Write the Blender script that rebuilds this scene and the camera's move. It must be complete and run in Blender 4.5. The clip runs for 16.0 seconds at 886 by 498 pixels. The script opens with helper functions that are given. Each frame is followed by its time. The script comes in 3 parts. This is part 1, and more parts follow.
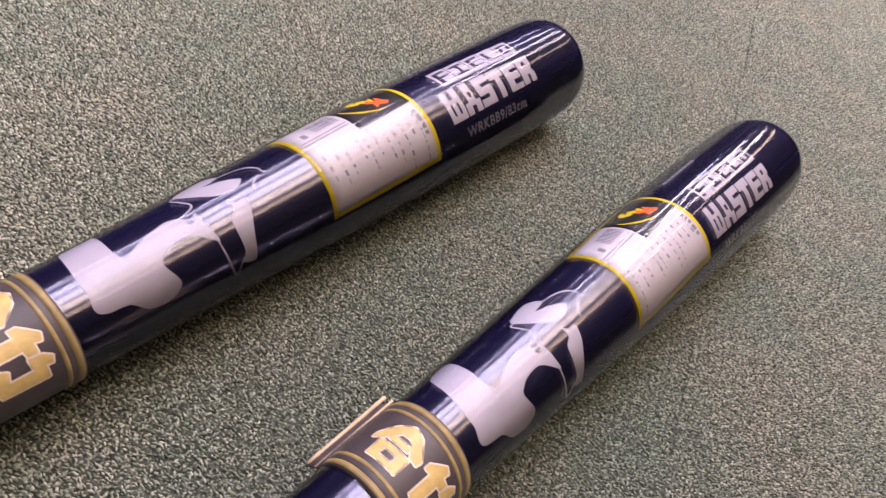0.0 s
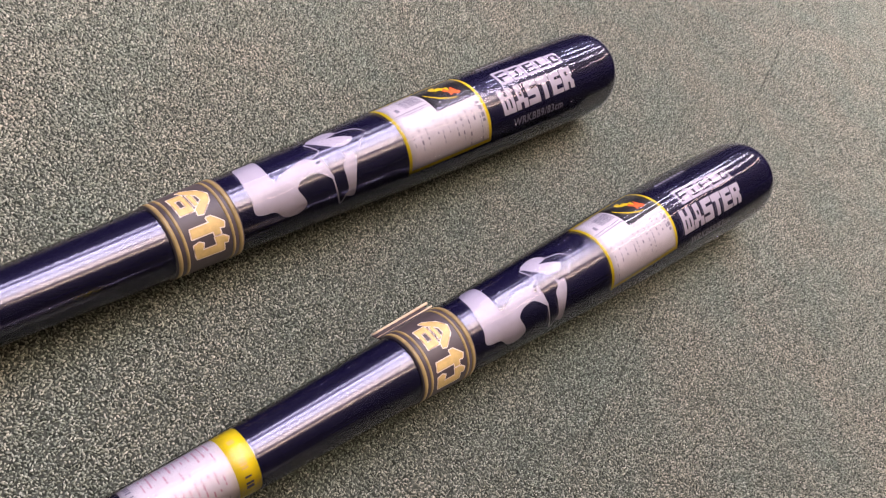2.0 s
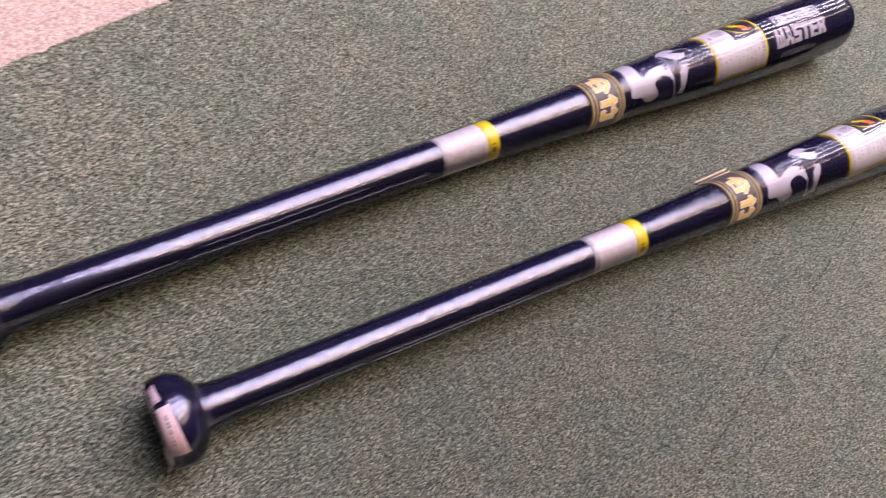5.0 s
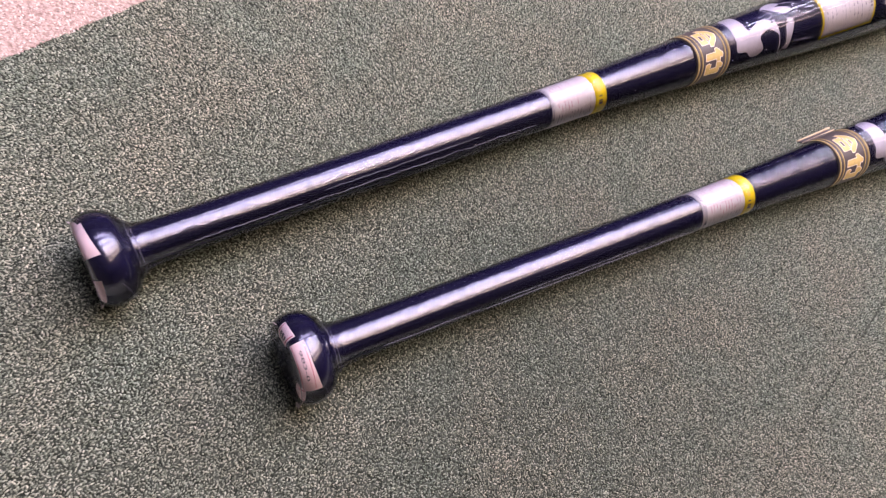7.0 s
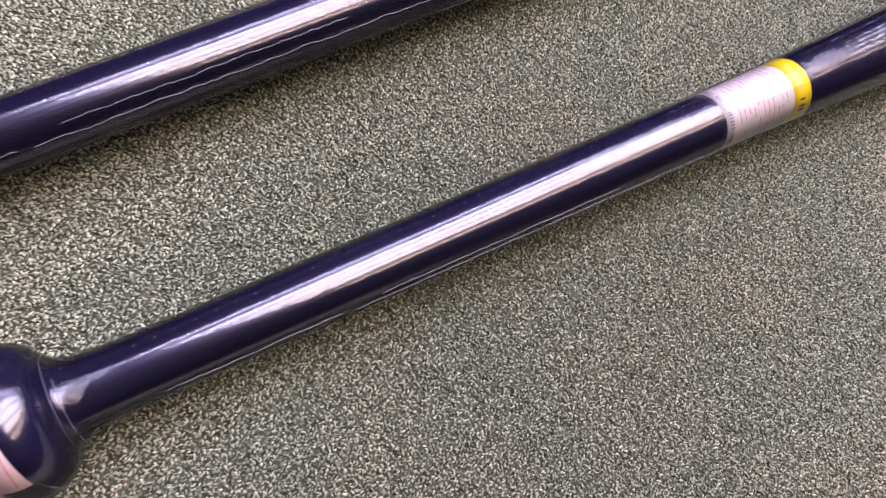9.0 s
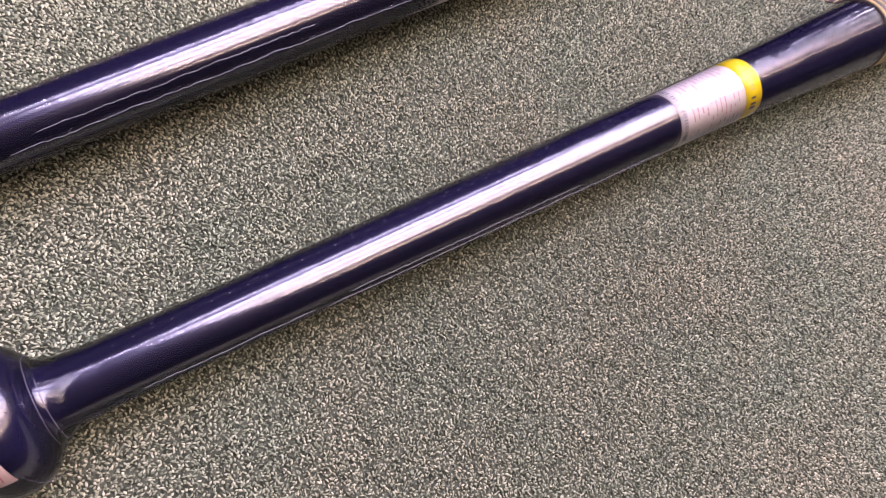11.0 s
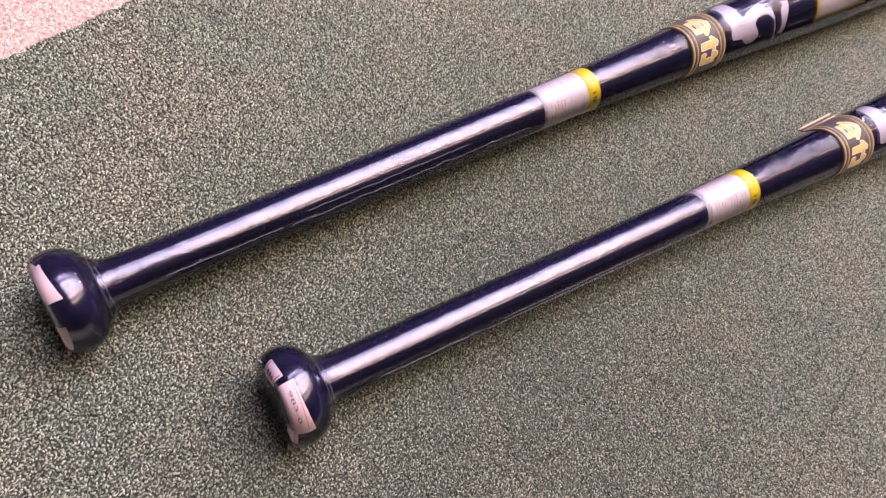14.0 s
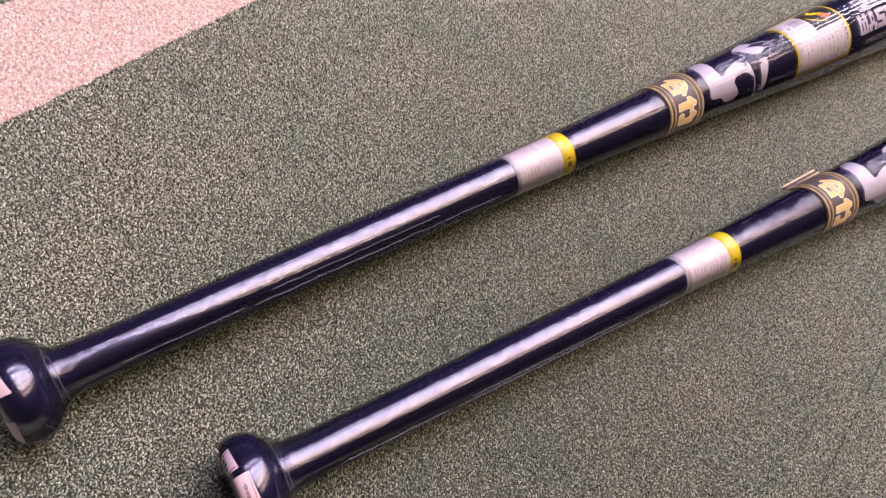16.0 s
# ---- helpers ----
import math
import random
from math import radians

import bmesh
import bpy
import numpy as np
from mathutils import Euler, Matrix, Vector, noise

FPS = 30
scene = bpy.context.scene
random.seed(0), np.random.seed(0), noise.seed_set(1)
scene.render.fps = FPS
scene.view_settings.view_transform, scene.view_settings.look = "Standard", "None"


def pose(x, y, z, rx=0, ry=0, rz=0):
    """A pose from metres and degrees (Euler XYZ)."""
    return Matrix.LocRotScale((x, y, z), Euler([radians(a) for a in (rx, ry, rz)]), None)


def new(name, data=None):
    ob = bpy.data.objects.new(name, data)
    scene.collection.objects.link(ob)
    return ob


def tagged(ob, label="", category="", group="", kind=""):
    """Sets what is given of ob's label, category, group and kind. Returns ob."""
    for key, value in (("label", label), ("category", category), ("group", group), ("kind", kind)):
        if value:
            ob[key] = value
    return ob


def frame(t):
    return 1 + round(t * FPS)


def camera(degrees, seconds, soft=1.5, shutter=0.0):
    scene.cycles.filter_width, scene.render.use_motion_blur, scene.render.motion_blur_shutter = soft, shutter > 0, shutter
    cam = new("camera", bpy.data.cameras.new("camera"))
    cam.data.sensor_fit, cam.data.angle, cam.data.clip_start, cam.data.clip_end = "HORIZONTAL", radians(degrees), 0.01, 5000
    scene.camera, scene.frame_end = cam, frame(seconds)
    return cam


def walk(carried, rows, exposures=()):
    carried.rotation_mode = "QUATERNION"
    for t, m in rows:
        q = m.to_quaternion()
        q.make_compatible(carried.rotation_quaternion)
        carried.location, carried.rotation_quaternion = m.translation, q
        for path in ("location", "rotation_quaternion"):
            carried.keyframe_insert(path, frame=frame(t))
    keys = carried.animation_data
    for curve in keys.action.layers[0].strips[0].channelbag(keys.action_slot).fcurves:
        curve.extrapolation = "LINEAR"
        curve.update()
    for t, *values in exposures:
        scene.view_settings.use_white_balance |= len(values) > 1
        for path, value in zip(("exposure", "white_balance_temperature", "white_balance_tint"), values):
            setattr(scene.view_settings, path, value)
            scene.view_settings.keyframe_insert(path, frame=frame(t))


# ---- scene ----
LENS = 64.28
PATH = [
    (0, 0.0869, 0.0466, 0.2616, 42.78, -19.35, 25.10),
    (0.5, 0.1015, 0.0316, 0.2656, 42.71, -20.70, 24.87),
    (1, 0.1167, -0.0217, 0.2974, 41.64, -21.83, 27.03),
    (1.5, 0.0971, -0.0359, 0.3500, 35.58, -23.08, 32.87),
    (2, 0.0793, -0.0426, 0.3495, 34.36, -24.66, 34.41),
    (2.5, 0.0864, -0.0490, 0.3678, 33.58, -23.80, 35.57),
    (3, 0.0704, -0.1034, 0.3855, 33.08, -23.89, 36.03),
    (3.5, 0.0565, -0.1678, 0.3833, 31.32, -23.45, 37.63),
    (4, 0.0436, -0.2175, 0.3795, 29.29, -22.84, 39.96),
    (4.5, 0.0352, -0.2652, 0.4078, 27.64, -22.05, 42.18),
    (5, 0.0200, -0.3173, 0.4201, 26.52, -20.54, 44.31),
    (5.2, 0.0147, -0.3342, 0.4222, 25.91, -20.04, 45.14),
    (5.7, 0.0052, -0.3655, 0.4237, 24.85, -19.21, 46.61),
    (6.25, 0.0009, -0.3770, 0.4171, 24.33, -18.93, 47.13),
    (6.8, -0.0012, -0.3667, 0.4041, 23.77, -18.74, 46.87),
    (7.3, -0.0049, -0.3408, 0.3882, 22.62, -18.10, 46.30),
    (7.5, -0.0072, -0.3274, 0.3815, 21.95, -17.71, 46.05),
    (8, -0.0031, -0.2931, 0.3478, 20.53, -16.02, 45.23),
    (8.5, 0.0164, -0.2434, 0.2927, 18.38, -15.03, 44.55),
    (9, 0.0137, -0.2160, 0.2754, 16.08, -15.34, 44.96),
    (9.5, 0.0145, -0.1985, 0.2680, 15.06, -15.00, 44.70),
    (10.1, 0.0152, -0.1971, 0.2720, 14.60, -15.35, 44.35),
    (10.7, 0.0152, -0.2081, 0.2832, 15.03, -16.18, 43.92),
    (11.3, 0.0149, -0.2218, 0.2938, 16.43, -17.11, 43.33),
    (11.5, 0.0146, -0.2258, 0.2965, 17.06, -17.39, 43.09),
    (12, 0.0124, -0.2309, 0.3095, 17.82, -18.04, 43.03),
    (12.5, 0.0061, -0.2604, 0.3280, 19.16, -18.57, 43.23),
    (13, -0.0036, -0.3127, 0.3658, 20.98, -18.61, 43.34),
    (13.5, -0.0150, -0.3527, 0.3854, 22.56, -18.60, 43.49),
    (14, -0.0182, -0.3402, 0.3761, 23.97, -18.55, 43.35),
    (14.5, -0.0170, -0.3318, 0.3826, 24.71, -18.08, 43.35),
    (15, -0.0063, -0.3126, 0.3836, 25.35, -18.03, 43.19),
    (15.5, -0.0148, -0.3145, 0.3831, 25.95, -17.81, 43.13),
    (16, -0.0209, -0.3072, 0.3878, 26.45, -17.61, 43.13),
]
cam = camera(LENS, 16.0, soft=1.1, shutter=0.5)
walk(cam, [(t, pose(x, y, z, rx, ry, rz)) for t, x, y, z, rx, ry, rz in PATH], [(0, -0.34, 7030, 5.0), (1.5, -0.28, 6930, 3.3), (3, -0.25, 6930, 3.8), (5, -0.13, 6830, 5.2), (8, 0.01, 6680, 5.6), (8.5, 0.05, 6730, 6.0), (9, 0.18, 6810, 6.6), (12, 0.27, 7080, 10.3), (14, 0.1, 7080, 8.5), (16, -0.13, 7220, 8.5)])

# ---------------------------------------------------------------- light
world = bpy.data.worlds.new("world")
scene.world = world
world.use_nodes = True
world.node_tree.nodes["Background"].inputs[0].default_value = (0.5, 0.5, 0.55, 1)
world.node_tree.nodes["Background"].inputs[1].default_value = 0.02


def lamp_row(x, y, length, width, power, colour):
    data = bpy.data.lights.new("ceiling_lamp", "AREA")
    data.shape, data.size, data.size_y = "RECTANGLE", width, length
    data.energy, data.color = power, colour
    ob = new("ceiling_lamp", data)
    ob.matrix_world = pose(x, y, 2.57)
    return ob


# parallel rows of ceiling lamps, cooler to the west, warmer to the east: wider fittings, then narrow tubes farther down the room
for x, wide, near, tint in ((-1.62, 0.32, 36, (0.90, 0.81, 1.20)), (-0.74, 0.52, 65, (0.89, 0.81, 1.19)), (-0.06, 0.56, 65, (0.94, 0.83, 1.04)), (0.60, 0.52, 53, (1.07, 0.84, 0.82)), (1.36, 0.34, 19, (1.15, 0.83, 0.66))):
    lamp_row(x, 1.5, 3.2, wide, near * 1.07, tint)
    lamp_row(x, 5.3, 4.3, 0.42 * wide, near, tint)


# ---------------------------------------------------------------- materials
def material(name, colour, rough=0.5, metal=0.0, coat=0.0, spec=0.5):
    mat = bpy.data.materials.new(name)
    mat.use_nodes = True
    b = mat.node_tree.nodes["Principled BSDF"]
    b.inputs["Base Color"].default_value = (*colour, 1)
    b.inputs["Roughness"].default_value = rough
    b.inputs["Metallic"].default_value = metal
    b.inputs["Coat Weight"].default_value = coat
    b.inputs["Coat Roughness"].default_value = 0.04
    b.inputs["Specular IOR Level"].default_value = spec
    return mat, mat.node_tree, b


def node(tree, kind, **values):
    n = tree.nodes.new(kind)
    for key, value in values.items():
        if key in n.inputs:
            n.inputs[key].default_value = value
    return n


def noise_tex(tree, scale, detail=3.0, rough=0.6, stretch=None):
    co = tree.nodes.new("ShaderNodeTexCoord")
    n = node(tree, "ShaderNodeTexNoise", Scale=scale, Detail=detail, Roughness=rough)
    if stretch:
        m = tree.nodes.new("ShaderNodeMapping")
        m.inputs["Scale"].default_value = stretch
        tree.links.new(co.outputs["Object"], m.inputs[0])
        tree.links.new(m.outputs[0], n.inputs["Vector"])
    else:
        tree.links.new(co.outputs["Object"], n.inputs["Vector"])
    return n


def ramp(tree, source, stops):
    r = tree.nodes.new("ShaderNodeValToRGB")
    e = r.color_ramp.elements
    while len(e) < len(stops):
        e.new(0.5)
    for item, (p, c) in zip(e, stops):
        item.position, item.color = p, (*c, 1)
    tree.links.new(source, r.inputs[0])
    return r


def mixed(tree, a, b, factor, kind="MIX"):
    m = tree.nodes.new("ShaderNodeMix")
    m.data_type, m.blend_type = "RGBA", kind
    for value, at in ((factor, 0), (a, 6), (b, 7)):
        if isinstance(value, (int, float)):
            m.inputs[at].default_value = value
        elif isinstance(value, tuple):
            m.inputs[at].default_value = (*value, 1)
        else:
            tree.links.new(value, m.inputs[at])
    return m.outputs[2]


def bumped(tree, b, source, strength, distance):
    n = node(tree, "ShaderNodeBump", Strength=strength, Distance=distance)
    tree.links.new(source, n.inputs["Height"])
    tree.links.new(n.outputs[0], b.inputs["Normal"])


def yarn(name, stops, tint_a, tint_b, light_bands=False):
    """Dyed carpet yarn: a shade of its own for each tuft, with wide uneven soiling."""
    mat, tree, b = material(name, (0.2, 0.2, 0.2), 0.85, spec=0.25)
    geo = tree.nodes.new("ShaderNodeNewGeometry")
    shade = ramp(tree, geo.outputs["Random Per Island"], stops)
    soil = ramp(tree, noise_tex(tree, 13.0, 5.0).outputs[0], [(0.35, tint_a), (0.65, tint_b)])
    fine = ramp(tree, noise_tex(tree, 620.0, 2.0).outputs[0], [(0.3, (0.78, 0.78, 0.78)), (0.7, (1.18, 1.18, 1.18))])
    c = mixed(tree, shade.outputs[0], soil.outputs[0], 1.0, "MULTIPLY")
    c = mixed(tree, c, fine.outputs[0], 1.0, "MULTIPLY")
    if light_bands:  # uneven fall of light painted into the yarn, in bands beside the stripe
        split = tree.nodes.new("ShaderNodeSeparateXYZ")
        tree.links.new(geo.outputs["Position"], split.inputs[0])
        stray = tree.nodes.new("ShaderNodeMath")
        stray.operation = "MULTIPLY_ADD"
        tree.links.new(noise_tex(tree, 5.0, 3.0).outputs[0], stray.inputs[0])
        stray.inputs[1].default_value = 0.22
        tree.links.new(split.outputs["X"], stray.inputs[2])
        shifted = tree.nodes.new("ShaderNodeMath")
        tree.links.new(stray.outputs[0], shifted.inputs[0])
        shifted.inputs[1].default_value = 0.1
        light_band = ramp(tree, shifted.outputs[0], [(0.02, (1.21, 1.21, 1.21)), (0.26, (0.91, 0.91, 0.90)), (0.44, (1.0, 1.0, 1.0))])
        c = mixed(tree, c, light_band.outputs[0], 1.0, "MULTIPLY")
    tree.links.new(c, b.inputs["Base Color"])
    b.inputs["Sheen Weight"].default_value = 0.3
    return mat


GREEN_YARN = yarn("green_yarn", [(0.0, (0.120, 0.136, 0.108)), (0.25, (0.198, 0.217, 0.173)), (0.58, (0.286, 0.305, 0.247)), (0.82, (0.39, 0.402, 0.334)), (1.0, (0.53, 0.52, 0.445))],
                  (0.90, 0.98, 0.91), (1.15, 1.08, 0.99), light_bands=True)
PINK_YARN = yarn("pink_yarn", [(0.0, (0.58, 0.42, 0.36)), (0.25, (0.78, 0.605, 0.53)), (1.0, (0.88, 0.71, 0.63))], (0.97, 0.95, 0.96), (1.02, 1.0, 0.98))


def backing(name, dark, mid):
    mat, tree, b = material(name, mid, 0.95, spec=0.1)
    n = noise_tex(tree, 420.0, 3.0)
    r = ramp(tree, n.outputs[0], [(0.35, dark), (0.65, mid)])
    tree.links.new(r.outputs[0], b.inputs["Base Color"])
    bumped(tree, b, n.outputs[0], 0.9, 0.0015)
    return mat


GREEN_BACK = backing("green_backing", (0.024, 0.028, 0.021), (0.09, 0.098, 0.078))
GREEN_CARPET = backing("green_carpet", (0.065, 0.070, 0.056), (0.185, 0.195, 0.155))
PINK_BACK = backing("pink_backing", (0.35, 0.24, 0.20), (0.68, 0.50, 0.44))


def lacquer():
    """Deep navy lacquer with a soft violet lustre under a clear hard top coat."""
    mat, tree, b = material("navy_lacquer", (0.010, 0.009, 0.040), 0.24, coat=1.0, spec=0.4)
    grain = noise_tex(tree, 90.0, 4.0, 0.6, (0.02, 1, 1))
    r = ramp(tree, grain.outputs[0], [(0.3, (0.0030, 0.0021, 0.016)), (0.75, (0.0065, 0.0045, 0.036))])
    tree.links.new(r.outputs[0], b.inputs["Base Color"])
    b.inputs["Coat IOR"].default_value = 1.72
    b.inputs["Specular Tint"].default_value = (0.58, 0.48, 1.0, 1)
    fine = noise_tex(tree, 300.0, 2.0, 0.5, (0.01, 1, 1))
    rr = ramp(tree, fine.outputs[0], [(0.3, (0.20, 0.20, 0.20)), (0.7, (0.28, 0.28, 0.28))])
    tree.links.new(rr.outputs[0], b.inputs["Roughness"])
    b.inputs["Coat Roughness"].default_value = 0.15
    bumped(tree, b, grain.outputs[0], 0.006, 0.001)
    return mat


def paper(name, colour, rough=0.45, vary=0.06, coat=0.0):
    mat, tree, b = material(name, colour, rough, coat=coat)
    n = noise_tex(tree, 160.0, 4.0)
    lo = tuple(c * (1 - vary) for c in colour)
    hi = tuple(min(1, c * (1 + vary)) for c in colour)
    r = ramp(tree, n.outputs[0], [(0.3, lo), (0.7, hi)])
    tree.links.new(r.outputs[0], b.inputs["Base Color"])
    bumped(tree, b, n.outputs[0], 0.05, 0.0005)
    return mat


LACQUER = lacquer()
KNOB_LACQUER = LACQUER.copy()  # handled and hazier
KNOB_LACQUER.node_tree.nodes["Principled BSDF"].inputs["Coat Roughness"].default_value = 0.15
PRINT = paper("lavender_print", (0.50, 0.458, 0.51), 0.5)
PRINT_DIM = paper("grey_print", (0.30, 0.29, 0.36), 0.3, coat=0.5)
WHITE = paper("white_label", (0.615, 0.565, 0.575), 0.6)
YELLOW = paper("yellow_print", (0.82, 0.63, 0.010), 0.5)
BLACK = paper("black_print", (0.012, 0.011, 0.013), 0.45)
ORANGE = paper("orange_print", (0.85, 0.16, 0.03), 0.5)
INK = paper("dark_ink", (0.10, 0.09, 0.12), 0.5)
GREY_INK = paper("grey_ink", (0.24, 0.22, 0.26), 0.5)
PALE_INK = paper("pale_ink", (0.42, 0.39, 0.42), 0.5)
FAINT_INK = paper("faint_ink", (0.27, 0.25, 0.28), 0.5)
RED_INK = paper("red_ink", (0.62, 0.16, 0.22), 0.5)
FAINT_RED = paper("faint_red_ink", (0.50, 0.27, 0.32), 0.5)
BAND = paper("brown_band", (0.070, 0.053, 0.055), 0.5, 0.15)
GOLD = paper("gold_print", (0.66, 0.46, 0.17), 0.5, 0.2)
LINE_GOLD = paper("dull_gold_print", (0.30, 0.215, 0.085), 0.5, 0.25)
GLYPH_EDGE = paper("cream_print", (0.80, 0.65, 0.52), 0.5)
CARD = paper("buff_card", (0.60, 0.46, 0.30), 0.6, 0.15)
PINK_PAPER = paper("pink_paper", (0.93, 0.70, 0.72), 0.5)
WALL_PAINT = paper("wall_paint", (0.07, 0.068, 0.07), 0.7)
CEILING_PAINT = paper("ceiling_paint", (0.46, 0.46, 0.47), 0.8)


def film_material():
    mat = bpy.data.materials.new("clear_film")
    mat.use_nodes = True
    tree = mat.node_tree
    tree.nodes.clear()
    out = tree.nodes.new("ShaderNodeOutputMaterial")
    clear = node(tree, "ShaderNodeBsdfTransparent", Color=(0.97, 0.97, 0.985, 1))
    gloss = node(tree, "ShaderNodeBsdfGlossy", Color=(0.95, 0.95, 1.0, 1), Roughness=0.09)
    haze = node(tree, "ShaderNodeBsdfDiffuse", Color=(0.7, 0.7, 0.72, 1))
    fres = node(tree, "ShaderNodeFresnel", IOR=1.36)
    wr = noise_tex(tree, 150.0, 3.0, 0.55, (0.02, 1, 1))
    bump = node(tree, "ShaderNodeBump", Strength=0.012, Distance=0.001)
    tree.links.new(wr.outputs[0], bump.inputs["Height"])
    tree.links.new(bump.outputs[0], gloss.inputs["Normal"])
    tree.links.new(bump.outputs[0], fres.inputs["Normal"])
    body = node(tree, "ShaderNodeMixShader", Fac=0.004)
    tree.links.new(clear.outputs[0], body.inputs[1])
    tree.links.new(haze.outputs[0], body.inputs[2])
    mix = tree.nodes.new("ShaderNodeMixShader")
    tree.links.new(fres.outputs[0], mix.inputs[0])
    tree.links.new(body.outputs[0], mix.inputs[1])
    tree.links.new(gloss.outputs[0], mix.inputs[2])
    tree.links.new(mix.outputs[0], out.inputs[0])
    return mat


FILM = film_material()
CRINKLED = FILM.copy()
for n in CRINKLED.node_tree.nodes:
    if n.type == "FRESNEL":
        n.inputs["IOR"].default_value = 1.27
    elif n.type == "BUMP":
        n.inputs["Strength"].default_value = 0.22
    elif n.type == "TEX_NOISE":
        n.inputs["Scale"].default_value = 130.0
        n.inputs["Detail"].default_value = 5.0
    elif n.type == "MAPPING":
        n.inputs["Scale"].default_value = (1.6, 0.5, 0.5)
CREASE = material("film_crease", (0.16, 0.15, 0.20), 0.2, coat=0.5)[0]
FILM_TAB = material("milky_film", (0.55, 0.44, 0.47), 0.3, coat=0.5)[0]
FILM_EDGE = material("film_fold", (0.36, 0.35, 0.42), 0.2, coat=0.3)[0]


# ---------------------------------------------------------------- mesh helpers
def part(name, bm, mat, parent=None, label="", smooth=True):
    me = bpy.data.meshes.new(name)
    bm.to_mesh(me)
    bm.free()
    me.materials.append(mat)
    if smooth:
        me.shade_smooth()
    ob = new(name, me)
    if parent:
        ob.parent = parent
    if label:
        tagged(ob, label)
    return ob


def box(bm, x0, x1, y0, y1, z0, z1):
    m = Matrix.LocRotScale(((x0 + x1) / 2, (y0 + y1) / 2, (z0 + z1) / 2), None, (x1 - x0, y1 - y0, z1 - z0))
    bmesh.ops.create_cube(bm, size=1, matrix=m)


def room_box(name, *b, mat=WALL_PAINT):
    bm = bmesh.new()
    box(bm, *b)
    return tagged(part(name, bm, mat, smooth=False), kind="structure")


# ---------------------------------------------------------------- room
tagged(room_box("floor", -4.2, 5.2, -2.2, 9.0, -0.10, -0.0016, mat=GREEN_CARPET), "grey-green tufted carpet floor with darker flecks", "floor")
tagged(room_box("ceiling", -4.2, 5.2, -2.2, 9.0, 2.6, 2.7, mat=CEILING_PAINT), "plain pale grey painted ceiling", "ceiling")
tagged(room_box("wall_west", -4.3, -4.2, -2.2, 9.0, -0.1, 2.7), "plain dark grey painted wall", "wall")
tagged(room_box("wall_east", 5.2, 5.3, -2.2, 9.0, -0.1, 2.7), "plain dark grey painted wall", "wall")
tagged(room_box("wall_south", -4.3, 5.3, -2.3, -2.2, -0.1, 2.7), "plain dark grey painted wall", "wall")
tagged(room_box("wall_north", -4.3, 5.3, 9.0, 9.1, -0.1, 2.7), "plain dark grey painted wall", "wall")
FLOOR = bpy.data.objects["floor"]
# where the tufts are built singly, nearest the bats: x from, to, y from, to; a dark woven backing lies under them
PILE = ((-0.37, 0.22, -0.58, -0.39), (-0.375, 0.35, -0.39, 0.12), (-0.33, 0.45, 0.12, 0.42), (-0.22, 0.50, 0.42, 0.75), (-0.06, 0.58, 0.75, 1.42))
bm = bmesh.new()
for zone in PILE:
    box(bm, *zone, -0.0016, -0.0009)
part("carpet_backing", bm, GREEN_BACK, FLOOR, "dark woven carpet backing", smooth=False)
STRIPE = (-0.3625, -0.2895)  # the pink stripe inlaid in the carpet, along y
SEAM = 0.2124  # the joint between two carpet tiles
stripe = tagged(room_box("carpet_stripe", *STRIPE, -2.2, 9.0, -0.0016, -0.0004, mat=PINK_BACK), "salmon-pink carpet stripe inlaid in the grey-green carpet", "carpet")


# ---------------------------------------------------------------- bat profile (metres from the back of the knob, radius)
KNOB = [(0.0052, 0.0), (0.005, 0.01708), (0.0054, 0.01987), (0.007, 0.02194), (0.0105, 0.02329), (0.0146, 0.02349), (0.0187, 0.02246), (0.022, 0.02018), (0.0243, 0.01654), (0.0258, 0.0134), (0.0272, 0.0116), (0.0305, 0.0109), (0.039, 0.0107), (0.045, 0.0106)]
SHAFT = [(0.045, 0.0106), (0.0728, 0.0109), (0.1456, 0.0115), (0.2184, 0.0122), (0.2766, 0.0127), (0.3276, 0.0136), (0.3786, 0.0155), (0.4368, 0.0180), (0.495, 0.0206), (0.5533, 0.0239), (0.6115, 0.0270), (0.6698, 0.0291), (0.728, 0.0305), (0.765, 0.0311), (0.80, 0.0312)]
END = [(0.765, 0.0311), (0.7790, 0.0312), (0.7870, 0.0307), (0.7930, 0.0294), (0.7968, 0.0270), (0.7990, 0.0232), (0.8002, 0.0160), (0.8006, 0.0)]
_s, _r = np.array([p[0] for p in SHAFT]), np.array([p[1] for p in SHAFT])


def radius(s):
    """The bat's radius at s along its shaft, rounded between the points of the profile."""
    return float(np.mean([np.interp(s + d, _s, _r) for d in (-0.02, -0.01, 0, 0.01, 0.02)]))


LAID = {"at": 0.612, "shift": 0.0, "scale": 1.0, "turn": 0.0, "skew": 0.0}  # how the sheet in hand is stuck on: along, round and aslant


def lay(shift=0.0, scale=1.0, turn=0.0, skew=0.0):
    LAID.update(shift=shift, scale=scale, turn=turn, skew=skew)


def on_bat(s, phi, off=0.0):
    """A place on the bat's skin: s metres along it, phi degrees round it from the top, off metres proud."""
    phi += LAID["turn"] + LAID["skew"] * (s - LAID["at"])
    s = LAID["at"] + LAID["shift"] + LAID["scale"] * (s - LAID["at"])
    a, r = radians(phi), radius(s) + off
    return (s, -r * math.sin(a), r * math.cos(a))


